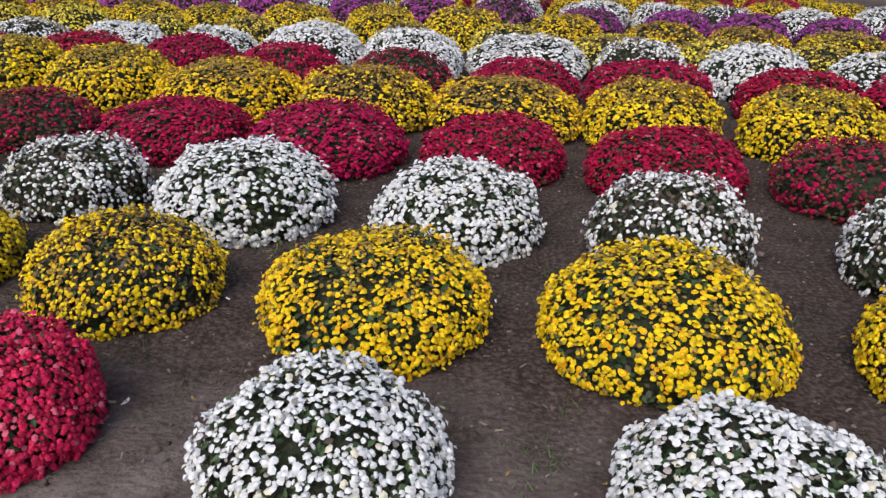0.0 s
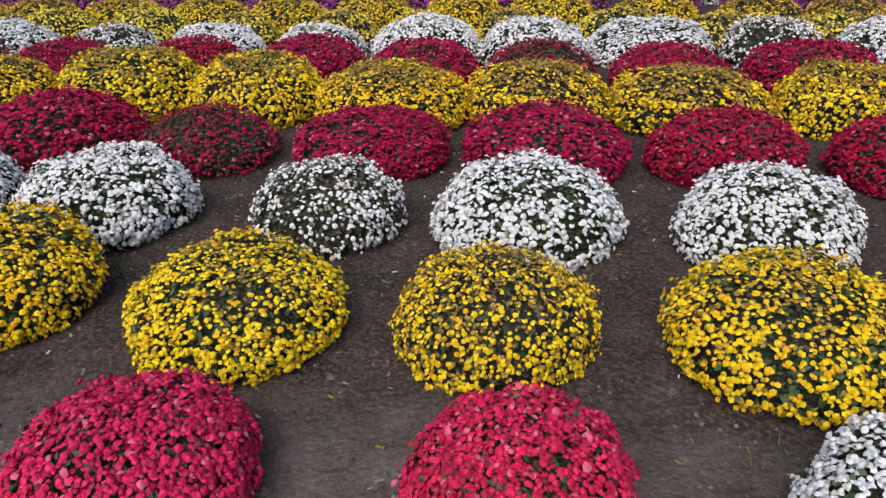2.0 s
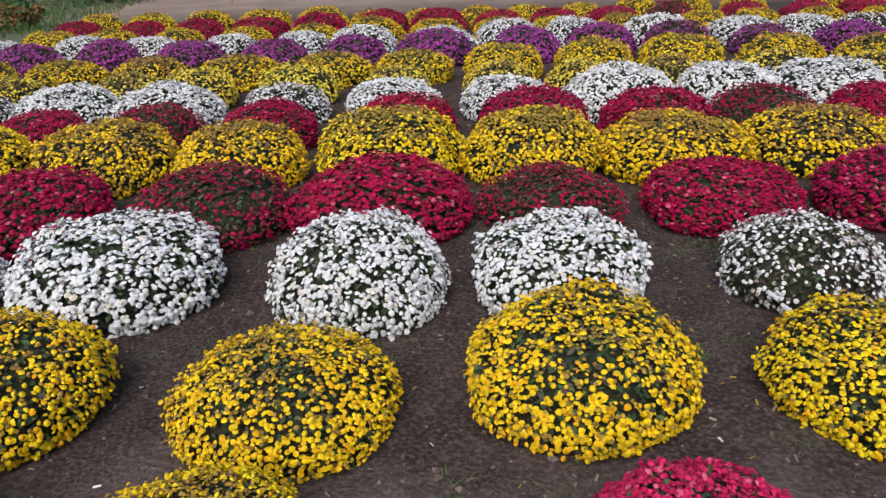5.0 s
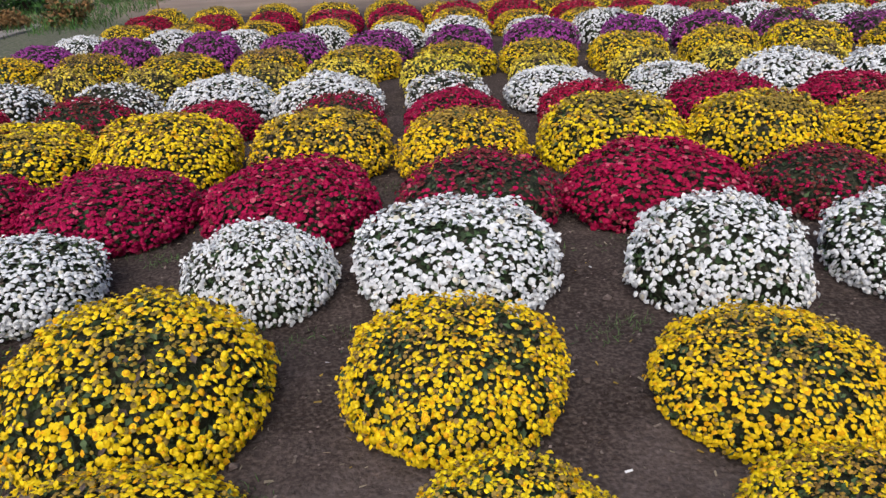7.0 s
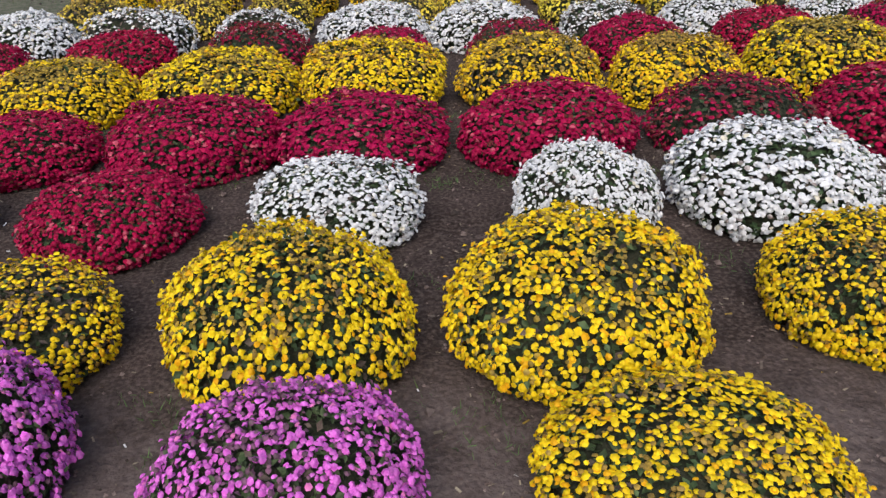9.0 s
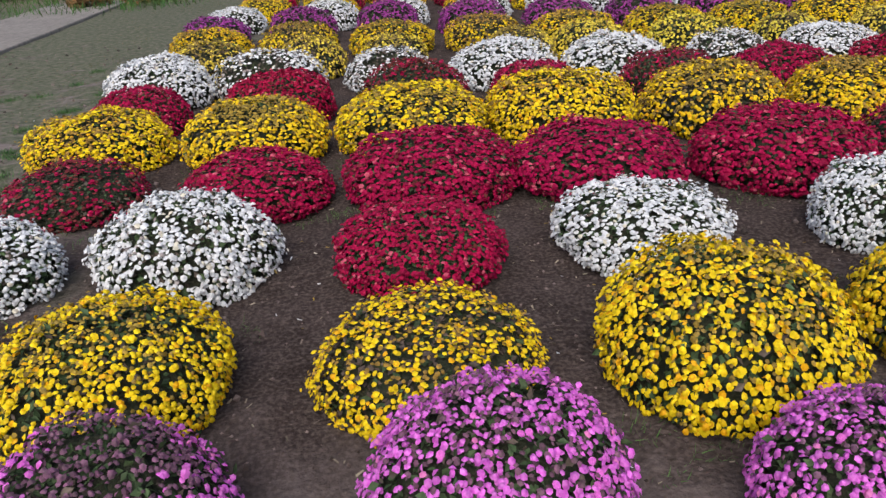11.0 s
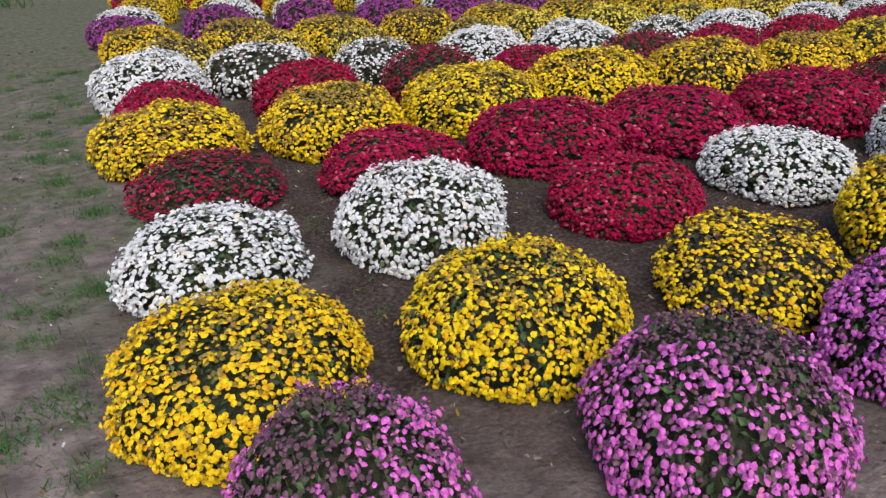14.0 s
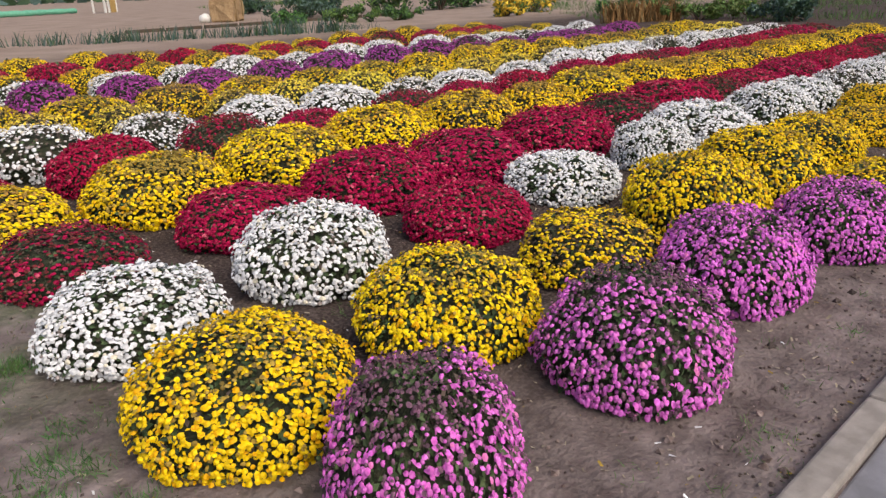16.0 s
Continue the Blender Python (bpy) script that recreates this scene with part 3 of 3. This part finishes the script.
plant_row(14, "YYYYYyYYYYYYYYY", -0.190,
          [-7.96, -7.02, -5.95, -4.90, -3.87, -2.90, -1.98, -1.02, -0.15, 0.80, 1.75, 2.70, 3.65, 4.94, 5.90],
          [14.85, 14.85, 14.85, 14.85, 14.85, 14.84, 14.87, 14.85, 14.88, 14.88, 14.86, 14.86, 14.87, 14.82, 14.80],
          [0.44, 0.48, 0.51, 0.51, 0.50, 0.47, 0.45, 0.48, 0.48, 0.43, 0.43, 0.43, 0.43, 0.48, 0.43],
          [0.44, 0.44, 0.44, 0.44, 0.44, 0.38, 0.36, 0.36, 0.36, 0.36, 0.42, 0.42, 0.42, 0.36, 0.36])


# ---- soil details ----
rng = np.random.default_rng(5)
n = 20000
cx = rng.uniform(-13.0, 3.0, n)
cc = 1.0 + rng.uniform(0, 1, n) ** 1.6 * 10
cp = np.stack([cx, cc + SLOPE * cx, np.array([ground_height(a, b + SLOPE * a) for a, b in zip(cx, cc)])], -1)
clod = np.array([(0.5, 0, 0.1), (-0.1, 0.45, 0.05), (-0.5, -0.1, 0.08), (0.1, -0.5, 0.12), (0.05, 0.05, 0.5), (0, 0, -0.3)])
clod_faces = [(0, 1, 4), (1, 2, 4), (2, 3, 4), (3, 0, 4), (1, 0, 5), (2, 1, 5), (3, 2, 5), (0, 3, 5)]
v, f = scatter(clod, clod_faces, cp, np.tile((0, 0, 1.0), (n, 1)), rng.uniform(0.004, 0.020, n) * (1 + 1.4 * (rng.uniform(0, 1, n) > 0.93)), rng, 0.4)
tagged(new("soil_clods", mesh_of("soil_clods", v, f, [CLOD])), "small brown clods and pebbles lying on soil", "clods", kind="stuff")

BLADE = (np.array([(-0.045, 0, 0), (0.045, 0, 0), (0.035, 0.12, 0.55), (-0.025, 0.12, 0.55), (0.015, 0.38, 1.0)]), [(0, 1, 2, 3), (3, 2, 4)])


def tufts(name, places, per, height, radius, mats, label, category, seed, flat=0.5, share=0.2):
    """Many clumps of blades."""
    g = np.random.default_rng(seed)
    count = len(places) * per
    base = np.repeat(np.array(places), per, axis=0)
    base = base + np.concatenate([g.normal(0, radius, (count, 2)), np.zeros((count, 1))], axis=1)
    vv, ff = scatter(BLADE[0], BLADE[1], base, np.tile((0, 0, 1.0), (count, 1)), height * g.uniform(0.5, 1.2, count), g, flat)
    index = [(1 if d else 0) for d in g.uniform(0, 1, count) < share for _ in BLADE[1]]
    return tagged(new(name, mesh_of(name, vv, ff, mats, index)), label, category, kind="stuff")


spots = []
for k in range(1500):
    a = -10.75 - abs(rng.normal(0, 1.0)) * 1.5
    c = rng.uniform(2.0, 17)
    y = (c + SLOPE * a) / 1.0
    x = a + 0.19 * (y - 4.4) + 0.45
    if noise.noise((x * 0.9, y * 0.9, 3.3)) > -0.12:
        spots.append((x, y, ground_height(x, y) if y < 16 else 0.0))
tufts("turf_grass", spots[::2], 14, 0.028, 0.09, [GRASS, STRAW], "short patchy grass with dry blades", "grass", 3, 0.6, 0.3)
spots = []
clumps = [(-10.21, 5.48), (-10.47, 5.15), (-10.32, 4.84), (-10.42, 4.59), (-10.18, 7.61), (-10.51, 5.40), (-10.60, 4.60), (-10.05, 9.03), (-10.08, 6.45)]
for k in range(60):
    y = rng.uniform(3.6, 11.0)
    clumps.append((-10.38 + 0.19 * (y - 4.4) - abs(rng.normal(0, 0.6)), y))
for x, y in clumps:
    spots.append((x, y, ground_height(x, y)))
LUSH = material("lush_grass_blades", (0.060, 0.155, 0.040), 0.6, 0.4, 0.02, (0.105, 0.200, 0.060), 20)
tufts("grass_clumps", spots, 190, 0.040, 0.050, [LUSH, GRASS], "green grass clumps on pale trodden soil", "grass", 6, 0.6, 0.3)
spots = []
for k in range(1000):
    x, c = rng.uniform(-10.6, 2.5), rng.choice([1.15, 2.05, 2.98, 3.93, 4.9]) + rng.normal(0, 0.12)
    if noise.noise((x * 0.8, c * 0.8, 9.1)) > -0.08:
        spots.append((x, c + SLOPE * x, ground_height(x, c + SLOPE * x)))
tufts("weeds", spots, 18, 0.034, 0.035, [LUSH, GRASS], "small green weeds between the bushes", "weeds", 4, 0.8, 0.1)

# fallen petals, straw and pale grit on the soil
n = 7000
cx = rng.uniform(-11.5, 2.6, n)
cc = 1.0 + rng.uniform(0, 1, n) ** 1.4 * 6.5
cp = np.stack([cx, cc + SLOPE * cx, np.array([ground_height(a, b + SLOPE * a) for a, b in zip(cx, cc)]) + 0.004], -1)
flake = np.array([(-0.5, -0.16, 0), (0.5, -0.12, 0.05), (0.45, 0.16, 0.0), (-0.45, 0.14, 0.06)])
v, f = scatter(flake, [(0, 1, 2, 3)], cp, np.tile((0, 0, 1.0), (n, 1)), rng.uniform(0.008, 0.030, n), rng, 0.35)
LITTER = material("pale_litter", (0.30, 0.26, 0.20), 0.9, 0.45, 0.02, (0.22, 0.18, 0.14), 30)
kinds = [LITTER, PETAL["white"], FADED["yellow"], CLOD]
tagged(new("ground_litter", mesh_of("ground_litter", v, f, kinds, [int(t) for t in rng.choice(4, n, p=[0.5, 0.05, 0.15, 0.3])])),
       "fallen petals and straw scattered on soil", "litter", kind="stuff")

# ---- beyond the beds ----
def leafy(name, x, y, w, h, mats, label, category, seed, clumps=14, leaves=60, leaf=0.10, stem=True, blossom=None):
    """A shrub: a short branching stem and a crown of leaf clumps with an uneven outline."""
    g = np.random.default_rng(seed)
    plant = tagged(new(name), label, category)
    plant.matrix_basis = pose(x, y, 0)
    if stem:
        bm = bmesh.new()
        for k in range(5):
            a, reach = k * 1.26 + g.uniform(0, 1), w * g.uniform(0.12, 0.3)
            foot, tip = Vector((0.02 * math.cos(a), 0.02 * math.sin(a), -0.03)), Vector((reach * math.cos(a), reach * math.sin(a), h * 0.65))
            turn = (tip - foot).to_track_quat("Z", "Y").to_matrix().to_4x4()
            cone = bmesh.ops.create_cone(bm, segments=6, radius1=0.03 + 0.012 * h, radius2=0.008, depth=(tip - foot).length, cap_ends=True)["verts"]
            bmesh.ops.transform(bm, matrix=Matrix.Translation((foot + tip) / 2) @ turn, verts=cone)
        part("stem", bm_mesh("stem", bm, BARK), plant)
    centres = np.stack([g.normal(0, w * 0.24, clumps), g.normal(0, w * 0.2, clumps), h * g.uniform(0.18, 0.85, clumps)], -1)
    sizes = g.uniform(0.5, 1.0, clumps) * min(w, h * 1.6) * 0.24
    d = g.normal(0, 1, (clumps, leaves, 3))
    d /= np.linalg.norm(d, axis=2)[:, :, None]
    d[:, :, 2] *= 0.8
    p = (centres[:, None, :] + d * (sizes[:, None, None] * g.uniform(0.6, 1.1, (clumps, leaves, 1)))).reshape(-1, 3)
    p[:, 2] = np.maximum(p[:, 2], 0.02)
    v, f = scatter(LEAF_SHAPE[0], LEAF_SHAPE[1], p, d.reshape(-1, 3), leaf * g.uniform(0.7, 1.3, len(p)), g, 0.5)
    index = [i for t in g.integers(0, len(mats), len(p)) for i in [int(t)] * len(LEAF_SHAPE[1])]
    tagged(part("crown", mesh_of("crown", v, f, mats, index), plant), kind="stuff")
    if blossom:
        mat, count, size = blossom
        ks = g.integers(0, len(p), count)
        v, f = scatter(HEADS["far"][0], HEADS["far"][1], p[ks] * (1.05, 1.05, 1.05), d.reshape(-1, 3)[ks], size * g.uniform(0.7, 1.3, count), g, 0.4)
        tagged(part("blossom_cover", mesh_of("blossom_cover", v, f, [mat]), plant), kind="stuff")
    return plant


GREEN_A = material("bright_green_leaves", (0.06, 0.16, 0.035), 0.6, 0.35, 0.02, (0.10, 0.20, 0.05), 8)
GREEN_B = material("dark_green_leaves", (0.030, 0.075, 0.035), 0.6, 0.35, 0.02, (0.05, 0.10, 0.05), 8)
GREEN_C = material("bluish_green_leaves", (0.05, 0.10, 0.085), 0.6, 0.3, 0.02, (0.08, 0.13, 0.12), 8)
RUST = material("rusty_grass", (0.20, 0.10, 0.035), 0.8, 0.4, 0.02, (0.28, 0.16, 0.07), 10)

# tall weeds along the back of the beds
back = np.random.default_rng(21)
for x0, x1, y0, y1, many, tall in ((-1.2, 3.9, 27.6, 22.4, 34, 0.50), (4.4, 7.2, 21.8, 20.2, 26, 0.60), (7.6, 8.6, 20.6, 19.8, 8, 0.30)):
    places = []
    for k in range(many):
        s = back.uniform(0, 1)
        places.append((x0 + (x1 - x0) * s + back.normal(0, 0.15), y0 + (y1 - y0) * s + back.normal(0, 0.35), 0.0))
    tufts("tall_weeds", places, 14, tall * 0.8, 0.20, [GREEN_C, GREEN_B], "tall green weeds on bare earth", "weeds", int(x0 * 10) + 60, 0.22, 0.4)
# earth bank with a timber edge
edging = tagged(new("timber_edging"), "weathered timber edging along bare earth", "edging", kind="structure")
for k in range(9):
    s = (k + 0.5) / 9
    bm = bmesh.new()
    box(bm, (5.0 + 13.0 * s, 28.3 - 3.4 * s, 0.04), (1.40, 0.10, 0.16), 0.015, -14.6 + (k % 3 - 1) * 0.6)
    part("plank", bm_mesh("plank", bm, BARK), edging)

# hay block with a sack beside it
bm = bmesh.new()
box(bm, (0, 0, 0.75), (2.1, 1.5, 1.5), 0.12, 0)
bmesh.ops.subdivide_edges(bm, edges=bm.edges[:], cuts=3, use_grid_fill=True)
for vert in bm.verts:
    vert.co += Vector((noise.noise(vert.co * 2.1), noise.noise(vert.co * 2.1 + Vector((9, 0, 0))), noise.noise(vert.co * 2.1 + Vector((0, 9, 0))))) * 0.12
    vert.co.z = max(vert.co.z, 0.0)
hay = tagged(new("hay_bale"), "square tan hay bale lying on bare earth", "hay bale")
hay.matrix_basis = pose(12.4, 31.5, 0, 0, 0, 28) @ Matrix.Scale(0.72, 4)
part("bale", bm_mesh("bale", bm, HAY), hay)
for off in (-0.55, 0.55):
    bm = bmesh.new()
    box(bm, (off, 0, 0.76), (0.05, 1.62, 1.62), 0.02, 0)
    part("twine", bm_mesh("twine", bm, STRAW), hay)
bm = bmesh.new()
bmesh.ops.create_icosphere(bm, subdivisions=3, radius=0.4)
for vert in bm.verts:
    vert.co = Vector((vert.co.x, vert.co.y * 0.8, vert.co.z * 0.8)) * (1 + 0.2 * noise.noise(vert.co * 4))
    vert.co.z = max(vert.co.z + 0.26, 0.0)
sack = tagged(new("sack", bm_mesh("sack", bm, WHITE_PAINT, True)), "pale filled sack lying beside hay bale", "sack")
sack.matrix_basis = pose(11.4, 31.9, 0) @ Matrix.Scale(0.7, 4)

# a small open stand far across the field
stand = tagged(new("field_stand"), "small far stand with white posts and ochre boards", "stand")
stand.matrix_basis = pose(23.6, 59.8, 0, 0, 0, 28) @ Matrix.Scale(0.5, 4)
for px_, py_ in ((-1.6, -1), (1.6, -1), (-1.6, 1), (1.6, 1), (-0.6, -1)):
    bm = bmesh.new()
    box(bm, (px_, py_, 1.5), (0.32, 0.2, 3.0), 0.02, 0)
    part("post", bm_mesh("post", bm, WHITE_PAINT), stand)
bm = bmesh.new()
box(bm, (0.6, -1.05, 1.0), (1.5, 0.1, 2.0), 0.02, 0)
part("board", bm_mesh("board", bm, BOARD), stand)
bm = bmesh.new()
box(bm, (0, 0, 3.2), (4.4, 3.0, 0.35), 0.08, 0)
part("roof", bm_mesh("roof", bm, STRAW), stand)
bm = bmesh.new()
bmesh.ops.create_cone(bm, segments=12, radius1=0.5, radius2=0.42, depth=12.0, cap_ends=True)
bmesh.ops.subdivide_edges(bm, edges=[e for e in bm.edges if abs(e.verts[0].co.z - e.verts[1].co.z) > 1], cuts=16)
for vert in bm.verts:
    k = vert.co.z
    vert.co = Vector((-6.0 + k, vert.co.y + 0.4 * math.sin(k * 0.9), 0.45 + vert.co.x * (0.9 + 0.3 * noise.noise((k, 0, 0)))))
net = tagged(new("rolled_net", bm_mesh("rolled_net", bm, GREEN_NET)), "pale green rolled netting lying on bare earth", "netting")
net.matrix_basis = pose(22.5, 62.3, 0) @ Matrix.Scale(0.5, 4)
# shrubs and clumps beyond the field
for i, (x, y, w, h, mats, label, leaf, n_cl) in enumerate((
        (10.5, 25.2, 2.2, 0.55, [GREEN_A, GREEN_A, GREEN_B], "low bright green hedge plant on bare earth", 0.12, 16),
        (11.9, 23.4, 2.4, 0.62, [GREEN_A, GREEN_A, GREEN_B], "low bright green hedge plant on bare earth", 0.12, 18),
        (13.1, 22.1, 2.2, 0.58, [GREEN_A, GREEN_B], "low bright green hedge plant on bare earth", 0.12, 16),
        (14.9, 29.1, 2.6, 1.1, [GREEN_C, GREEN_B], "bluish green shrub on bare earth", 0.16, 18),
        (17.1, 30.0, 2.8, 1.2, [GREEN_C, GREEN_B], "bluish green shrub on bare earth", 0.16, 18),
        (20.0, 28.0, 3.2, 1.9, [GREEN_B, GREEN_A], "tall leafy green shrub at field edge", 0.20, 22),
        (22.2, 26.4, 3.4, 2.1, [GREEN_B, GREEN_A], "tall leafy green shrub at field edge", 0.20, 22),
        (25.1, 26.9, 4.0, 1.8, [GREEN_A, GREEN_B], "spreading green shrub at field edge", 0.20, 22),
        (19.6, 38.5, 3.6, 1.0, [GREEN_B, GREEN_C], "dark green shrub on bare earth", 0.18, 18),
        (13.1, 10.0, 2.2, 0.50, [GREEN_A, GRASS], "low green leafy plant at field edge", 0.12, 16),
        (14.1, 8.7, 2.2, 0.52, [GREEN_A, GRASS], "low green leafy plant at field edge", 0.12, 16),
        (12.7, 7.3, 2.4, 0.72, [GREEN_B, GREEN_C], "dark green rounded shrub at field edge", 0.14, 18),
        (17.1, 13.6, 3.4, 0.7, [GREEN_A, GREEN_B], "low green shrub at field edge", 0.16, 18),
        (-12.6, 24.0, 2.6, 1.5, [GREEN_A, GREEN_B], "leafy green shrub beside bare earth", 0.14, 22),
        (-14.0, 22.2, 2.4, 1.4, [GREEN_B, GREEN_A], "leafy green shrub beside turf", 0.14, 22),
        (-10.6, 27.5, 2.4, 1.1, [GREEN_A, GREEN_B], "leafy green shrub beside bare earth", 0.12, 20),
        (-10.45, 19.3, 1.1, 0.55, [RUST, STRAW, GRASS], "rusty brown dry plant on turf", 0.10, 14),
        (-11.5, 18.7, 0.9, 0.40, [RUST, STRAW], "rusty brown dry plant on turf", 0.09, 12))):
    leafy("shrub", x, y, w, h, mats, label, "shrub", 300 + i, n_cl, 90, leaf)
leafy("yellow_flower_clump", 15.6, 18.5, 2.2, 0.75, [GREEN_A, GRASS], "clump of tall yellow flowers at field edge", "flowers", 401, 16, 60, 0.12, True, (BED_YELLOW, 420, 0.14))
leafy("yellow_flower_clump", 19.1, 19.1, 2.2, 0.80, [GREEN_A, GRASS], "clump of tall yellow flowers at field edge", "flowers", 402, 14, 60, 0.12, True, (BED_YELLOW, 220, 0.14))
tufts("ornamental_grass", [(11.6 + 0.32 * k * math.cos(0.6), 12.3 - 0.32 * k * math.sin(1.0), 0) for k in range(6)], 150, 0.62, 0.16,
      [RUST, STRAW], "clump of tall rusty brown ornamental grass", "grass", 77, 0.16, 0.35)
# white garden post at the field's end
bm = bmesh.new()
box(bm, (0, 0, 0.22), (0.16, 0.12, 0.46), 0.02, 0)
box(bm, (-0.3, 0.05, 0.1), (0.4, 0.2, 0.22), 0.03, 0)
post = tagged(new("marker_post", bm_mesh("marker_post", bm, WHITE_PAINT)), "short white marker post at field end", "post")
post.matrix_basis = pose(13.7, 4.45, 0, 0, 0, 20)
# stakes in the back corner
for x, y, tall in ((-9.6, 26.0, 1.2), (-6.4, 24.2, 0.9), (-9.0, 22.0, 0.8)):
    bm = bmesh.new()
    bmesh.ops.create_cone(bm, segments=6, radius1=0.022, radius2=0.014, depth=tall, cap_ends=True)
    bmesh.ops.translate(bm, verts=bm.verts[:], vec=(0, 0, tall / 2 - 0.05))
    stake = tagged(new("stake", bm_mesh("stake", bm, STRAW)), "thin bare wooden stake in bare earth", "stake")
    stake.matrix_basis = pose(x, y, 0, 3, -2, 0)
# grass verges on the far earth
places = [(back.uniform(-16, -9.5), back.uniform(17.5, 30), 0.0) for k in range(420)]
places += [(x, y, 0.0) for x, y in ((back.uniform(12, 40), back.uniform(4, 30)) for k in range(700)) if y < 0.9 * x + 2 and y > 0.32 * x - 2]
tufts("verge_grass", places, 14, 0.22, 0.25, [GRASS, GREEN_A], "rough green grass at field edge", "grass", 88, 0.35, 0.5)
places = [(30 + 26 * u + back.normal(0, 1.0), 52 + 12 * u + back.normal(0, 2.2), 0.0) for u in back.uniform(0, 1, 260)]
tufts("far_grass", places, 14, 0.30, 0.6, [GRASS, GREEN_A], "strip of green grass across bare earth", "grass", 89, 0.4, 0.5)
# woods on the skyline
g = np.random.default_rng(99)
count = 5200
a = g.uniform(-0.5, 2.6, count)
d = g.uniform(150, 210, count)
p = np.stack([d * np.sin(a), d * np.cos(a), np.abs(g.normal(0, 1, count)) * 3.2 * (0.7 + 0.3 * np.sin(a * 31))], -1)
v, f = scatter(LEAF_SHAPE[0], LEAF_SHAPE[1], p, np.tile((0, -1.0, 0.4), (count, 1)), g.uniform(2.0, 4.0, count), g, 0.8)
tagged(new("far_woods", mesh_of("far_woods", v, f, [GREEN_B, GREEN_C], [int(t) for t in g.integers(0, 2, count) for _ in LEAF_SHAPE[1]])),
       "low dark green woods on the skyline", "woods", kind="stuff")
